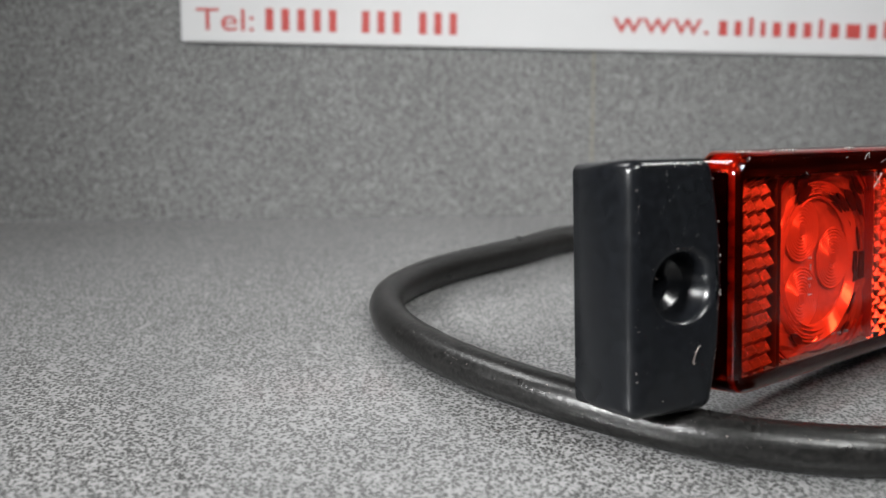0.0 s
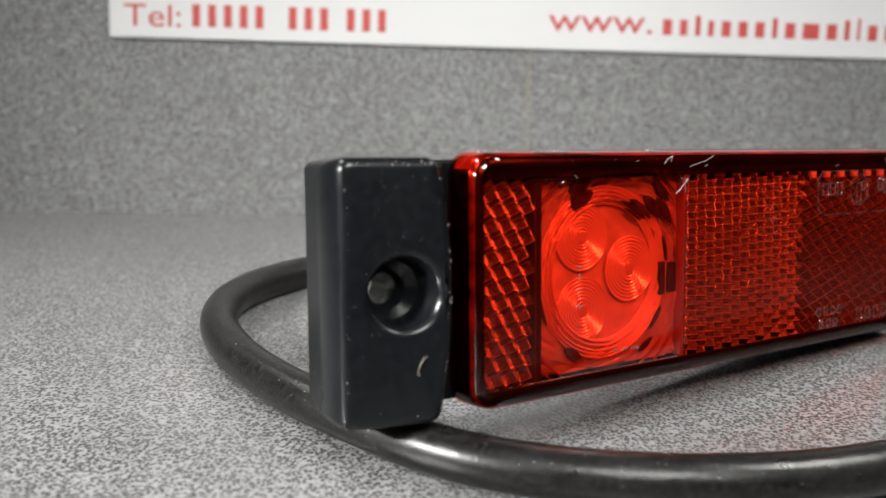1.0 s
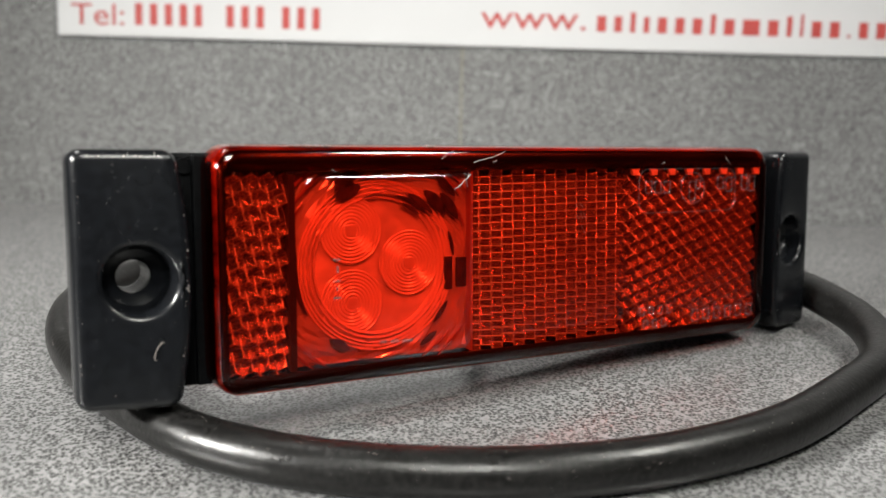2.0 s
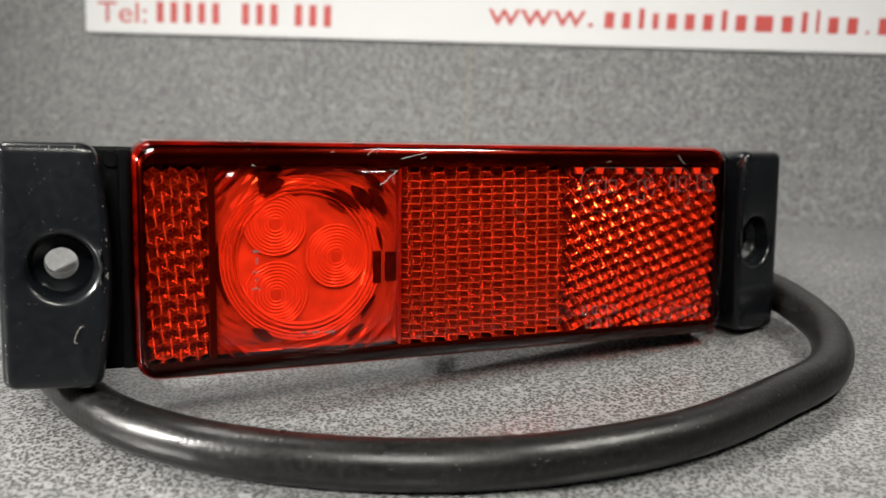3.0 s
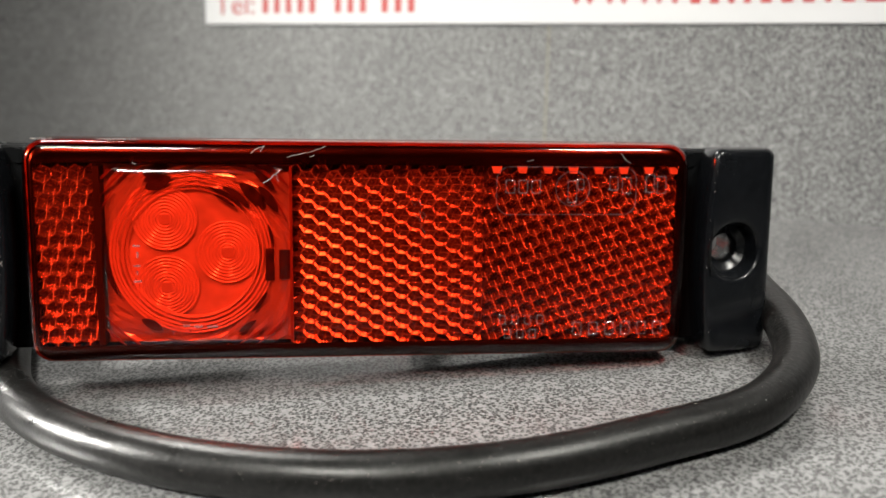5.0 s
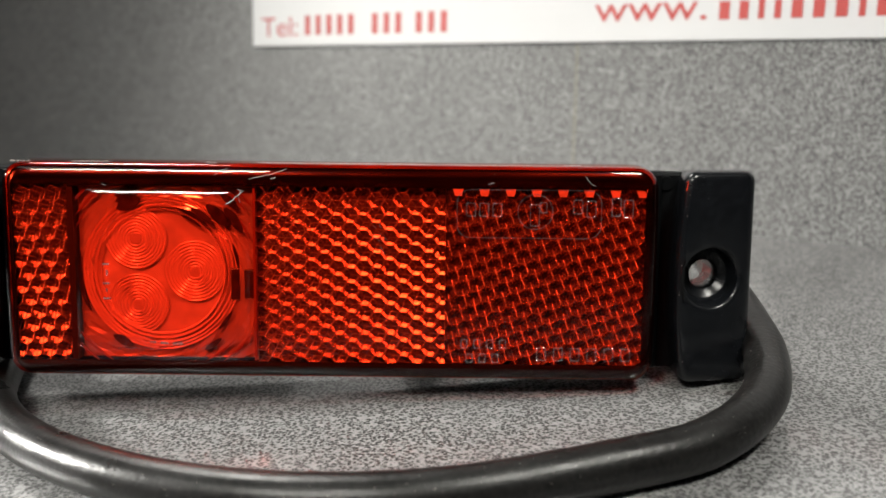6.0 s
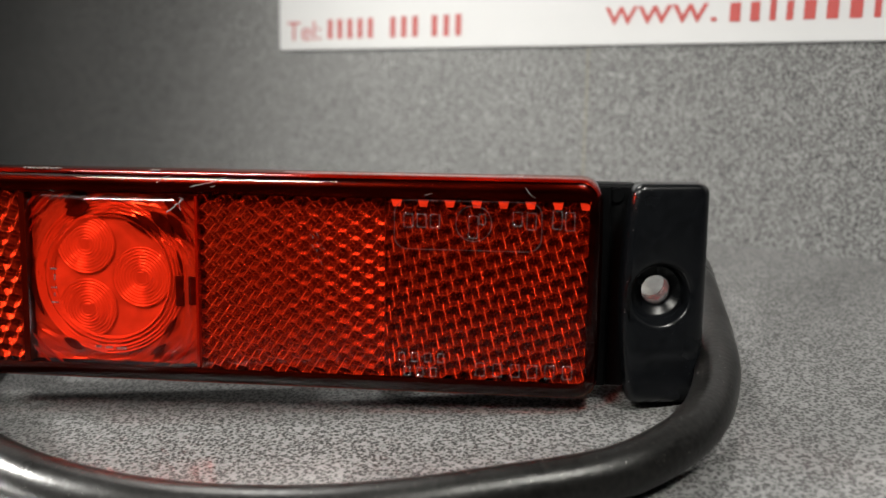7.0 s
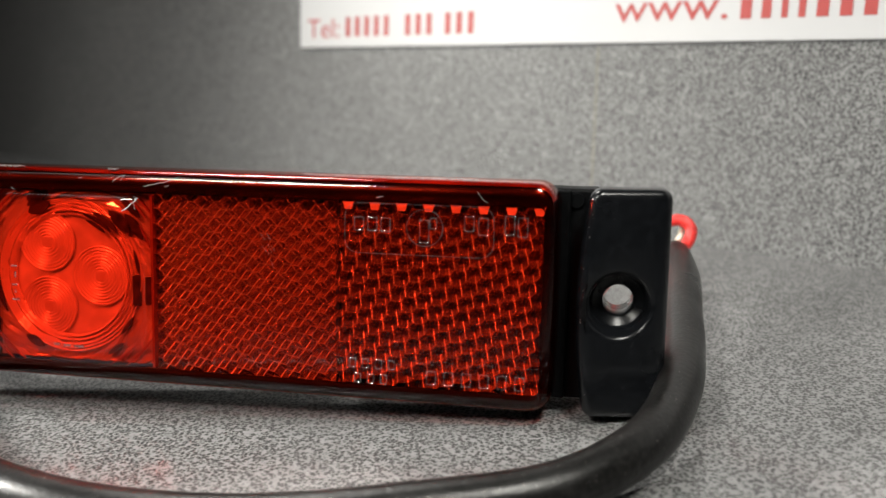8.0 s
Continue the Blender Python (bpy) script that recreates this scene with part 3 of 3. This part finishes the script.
# worn, chipped edges of the ears; the pale specks also stand in for edge highlights
for n, x0, z0, x1, z1, bow in ((14, 1.5, 2.2, 1.5, 32.6, 0.0), (26, 12.2, 2.2, 12.2, 32.6, 1.5), (12, 121.0, 2.2, 121.0, 32.6, -1.3), (14, 2.5, 33.1, 11.5, 33.1, 0.0)):
    bm = bmesh.new()
    for i in range(n):
        k = rng.random()
        x = x0 + (x1 - x0) * k + bow * 4 * k * (1 - k) + rng.uniform(-0.35, 0.35)
        z = z0 + (z1 - z0) * k + rng.uniform(-0.3, 0.3)
        r = rng.uniform(0.025, 0.075) * MM
        bmesh.ops.create_icosphere(bm, subdivisions=1, radius=r, matrix=Matrix.Translation((x * MM, (ear_y(x) + 0.1) * MM, z * MM)) @ Matrix.Diagonal((1, 1, rng.uniform(0.8, 3.5), 1)))
    tagged(part("edge_wear_glint", bm, SCRATCH, lamp, "pale scuffs and painted glints along an edge of the ear"), kind="stuff")
# fine wear on the top bevel of the lens, also standing in for its broken highlight
bm = bmesh.new()
for i in range(70):
    x, k = rng.uniform(18.0, 115.0), rng.random()
    r = rng.uniform(0.012, 0.035) * MM
    bmesh.ops.create_icosphere(bm, subdivisions=1, radius=r, matrix=Matrix.Translation((x * MM, (LENS_Y + 0.1 + 0.7 * k * k) * MM, (32.9 + 0.95 * k) * MM)) @ Matrix.Diagonal((rng.uniform(1, 5), 1, 1, 1)))
tagged(part("edge_wear_glint", bm, SCRATCH, lamp, "pale scuffs and painted glints along the top edge of the lens"), kind="stuff")
# wedges along the top of the reflector, pale in place of glints on cut prisms
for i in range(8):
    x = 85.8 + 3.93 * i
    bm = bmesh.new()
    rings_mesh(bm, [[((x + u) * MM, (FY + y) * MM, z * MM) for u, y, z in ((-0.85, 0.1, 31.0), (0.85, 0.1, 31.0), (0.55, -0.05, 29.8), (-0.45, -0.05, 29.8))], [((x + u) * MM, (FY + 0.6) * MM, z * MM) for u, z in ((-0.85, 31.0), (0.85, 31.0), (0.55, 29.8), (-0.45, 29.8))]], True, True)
    part("tooth_glint", bm, BRIGHT, lamp)

# ---- cable ----
R = 0.0033
KNOTS = [(0.088, 0.168, 0.012), (0.094, 0.182, 0.008), (0.097, 0.200, R), (0.090, 0.214, R), (0.076, 0.218, R), (0.062, 0.214, R), (0.048, 0.203, R), (0.033, 0.192, R), (0.0215, 0.181, R),
         (0.0148, 0.168, R), (0.0150, 0.153, R), (0.021, 0.138, R), (0.0305, 0.1245, R), (0.042, 0.1130, R), (0.0545, 0.1035, R), (0.0695, 0.0982, R), (0.086, 0.0970, R), (0.1015, 0.0990, R),
         (0.1167, 0.1042, R), (0.1317, 0.1135, R), (0.145, 0.127, R), (0.1546, 0.1390, 0.0035), (0.1581, 0.1527, 0.0045), (0.1554, 0.1665, 0.0055), (0.1493, 0.1805, 0.006), (0.1424, 0.1935, 0.007),
         (0.1353, 0.207, 0.008), (0.1275, 0.2185, 0.009)]
cable = new("cable")
cable.matrix_world = pose(0, 0, 0)
tagged(cable, "black rubber-sheathed cable looping round the lamp on the worktop", "cable")
bm = bmesh.new()
tube(bm, spline(KNOTS), R, 24)
part("sheath", bm, RUBBER, cable, smooth=True)
# pale dust and fine scratches along the upper side of the sheath
fine = spline(KNOTS, 40)
bm = bmesh.new()
for i in range(700):
    j = rng.randrange(300, len(fine) - 60)
    along = (fine[j + 1] - fine[j]).normalized()
    out = along.cross(Vector((0, 0, 1))).normalized()
    w = radians(rng.uniform(10, 170))
    spot = fine[j] + (R + 0.00001) * (math.cos(w) * out + math.sin(w) * out.cross(along))
    turn = along.to_track_quat("X", "Z").to_matrix().to_4x4()
    r = rng.uniform(0.015, 0.042) * MM
    bmesh.ops.create_icosphere(bm, subdivisions=1, radius=r, matrix=Matrix.Translation(spot) @ turn @ Matrix.Diagonal((rng.choice((1, 1.5, 3, 6)), 1, 1, 1)))
tagged(part("dust", bm, SCRATCH, cable, "pale dust and fine scratches on the sheath"), kind="stuff")
bm = bmesh.new()
tube(bm, spline([(0.1283, 0.2175, 0.0092), (0.1284, 0.2222, 0.0108), (0.1285, 0.2238, 0.0130), (0.1272, 0.2240, 0.0147), (0.1250, 0.2232, 0.0150), (0.1215, 0.2202, 0.0135),
                 (0.1180, 0.2140, 0.0075), (0.1150, 0.2080, 0.0016), (0.1080, 0.2020, 0.0014)], 8), 0.0012, 12)
part("red_wire", bm, RED_WIRE, cable, "red insulated wire at the stripped end", True)
bm = bmesh.new()
tube(bm, spline([(0.1268, 0.2185, 0.0095), (0.1262, 0.2240, 0.0125), (0.1252, 0.2255, 0.0148), (0.1225, 0.2262, 0.0138), (0.1175, 0.2280, 0.0065), (0.1120, 0.2290, 0.0012), (0.1020, 0.2300, 0.0010)], 8), 0.0006, 12)
part("pale_wire", bm, CREAM_WIRE, cable, "cream insulated wire at the stripped end", True)

# ---- sign ----
sign = new("sign_board")
sign.matrix_world = pose(-0.0365, 0.2627, 0.0497, -math.degrees(math.atan(LEAN)), 0.55, 0)
tagged(sign, "white board with red contact lettering fixed to the wall panel", "sign")
bm = bmesh.new()
box(bm, 0, 0.46, 0, 0.0012, 0, 0.10, 0.0003)
part("board", bm, BOARD, sign)


def lettering(words, x, z, height, stretch, material_, parent, label):
    """Printed words as thin raised ink."""
    cu = bpy.data.curves.new("lettering", "FONT")
    cu.body, cu.size, cu.extrude = words, height / 0.70, 0.00004
    tmp = bpy.data.objects.new("lettering", cu)
    scene.collection.objects.link(tmp)
    me = bpy.data.meshes.new_from_object(tmp.evaluated_get(bpy.context.evaluated_depsgraph_get()))
    bpy.data.objects.remove(tmp)
    me.transform(pose(x, -0.00008, z, 90, 0, 0) @ Matrix.Diagonal((stretch, 1, 1, 1)))
    me.materials.clear()
    me.materials.append(material_)
    ob = new("lettering", me)
    ob.parent = parent
    return tagged(ob, label)


def print_bars(parent, x, widths, gap, z, heights, label):
    """A run of plain printed bars in place of characters."""
    for w, h in zip(widths, heights):
        bm = bmesh.new()
        box(bm, x, x + w, -0.00012, -0.00002, z, z + h, 0.00003, 1)
        part("print_bar", bm, INK, parent, label)
        x += w + gap


lettering("Tel:", 0.0040, 0.0032, 0.0062, 1.22, INK, sign, "red printed word")
for x, n in ((0.0228, 5), (0.0497, 3), (0.0660, 3)):
    print_bars(sign, x + 0.0003, [0.0022] * n, 0.0022, 0.0034, [0.0062] * n, "red printed bar")
lettering("www.", 0.1235, 0.0052, 0.0068, 1.32, INK, sign, "red printed word")
WIDE = [3.4, 2.9, 1.9, 2.1, 3.4, 3.4, 3.5, 1.9, 3.8, 6.2, 3.8, 1.9, 1.1, 3.5, 3.5, 1.0, 3.2, 3.6, 1.0, 3.5, 3.2]
TALL = [4.4, 4.4, 5.6, 4.4, 4.4, 4.4, 4.4, 5.6, 4.4, 4.4, 4.4, 5.6, 6.2, 4.4, 4.4, 1.0, 4.4, 4.4, 1.0, 4.4, 6.2]
print_bars(sign, 0.1564, [w * 0.00076 for w in WIDE], 0.0023, 0.0050, [h * 0.001 for h in TALL], "red printed bar")
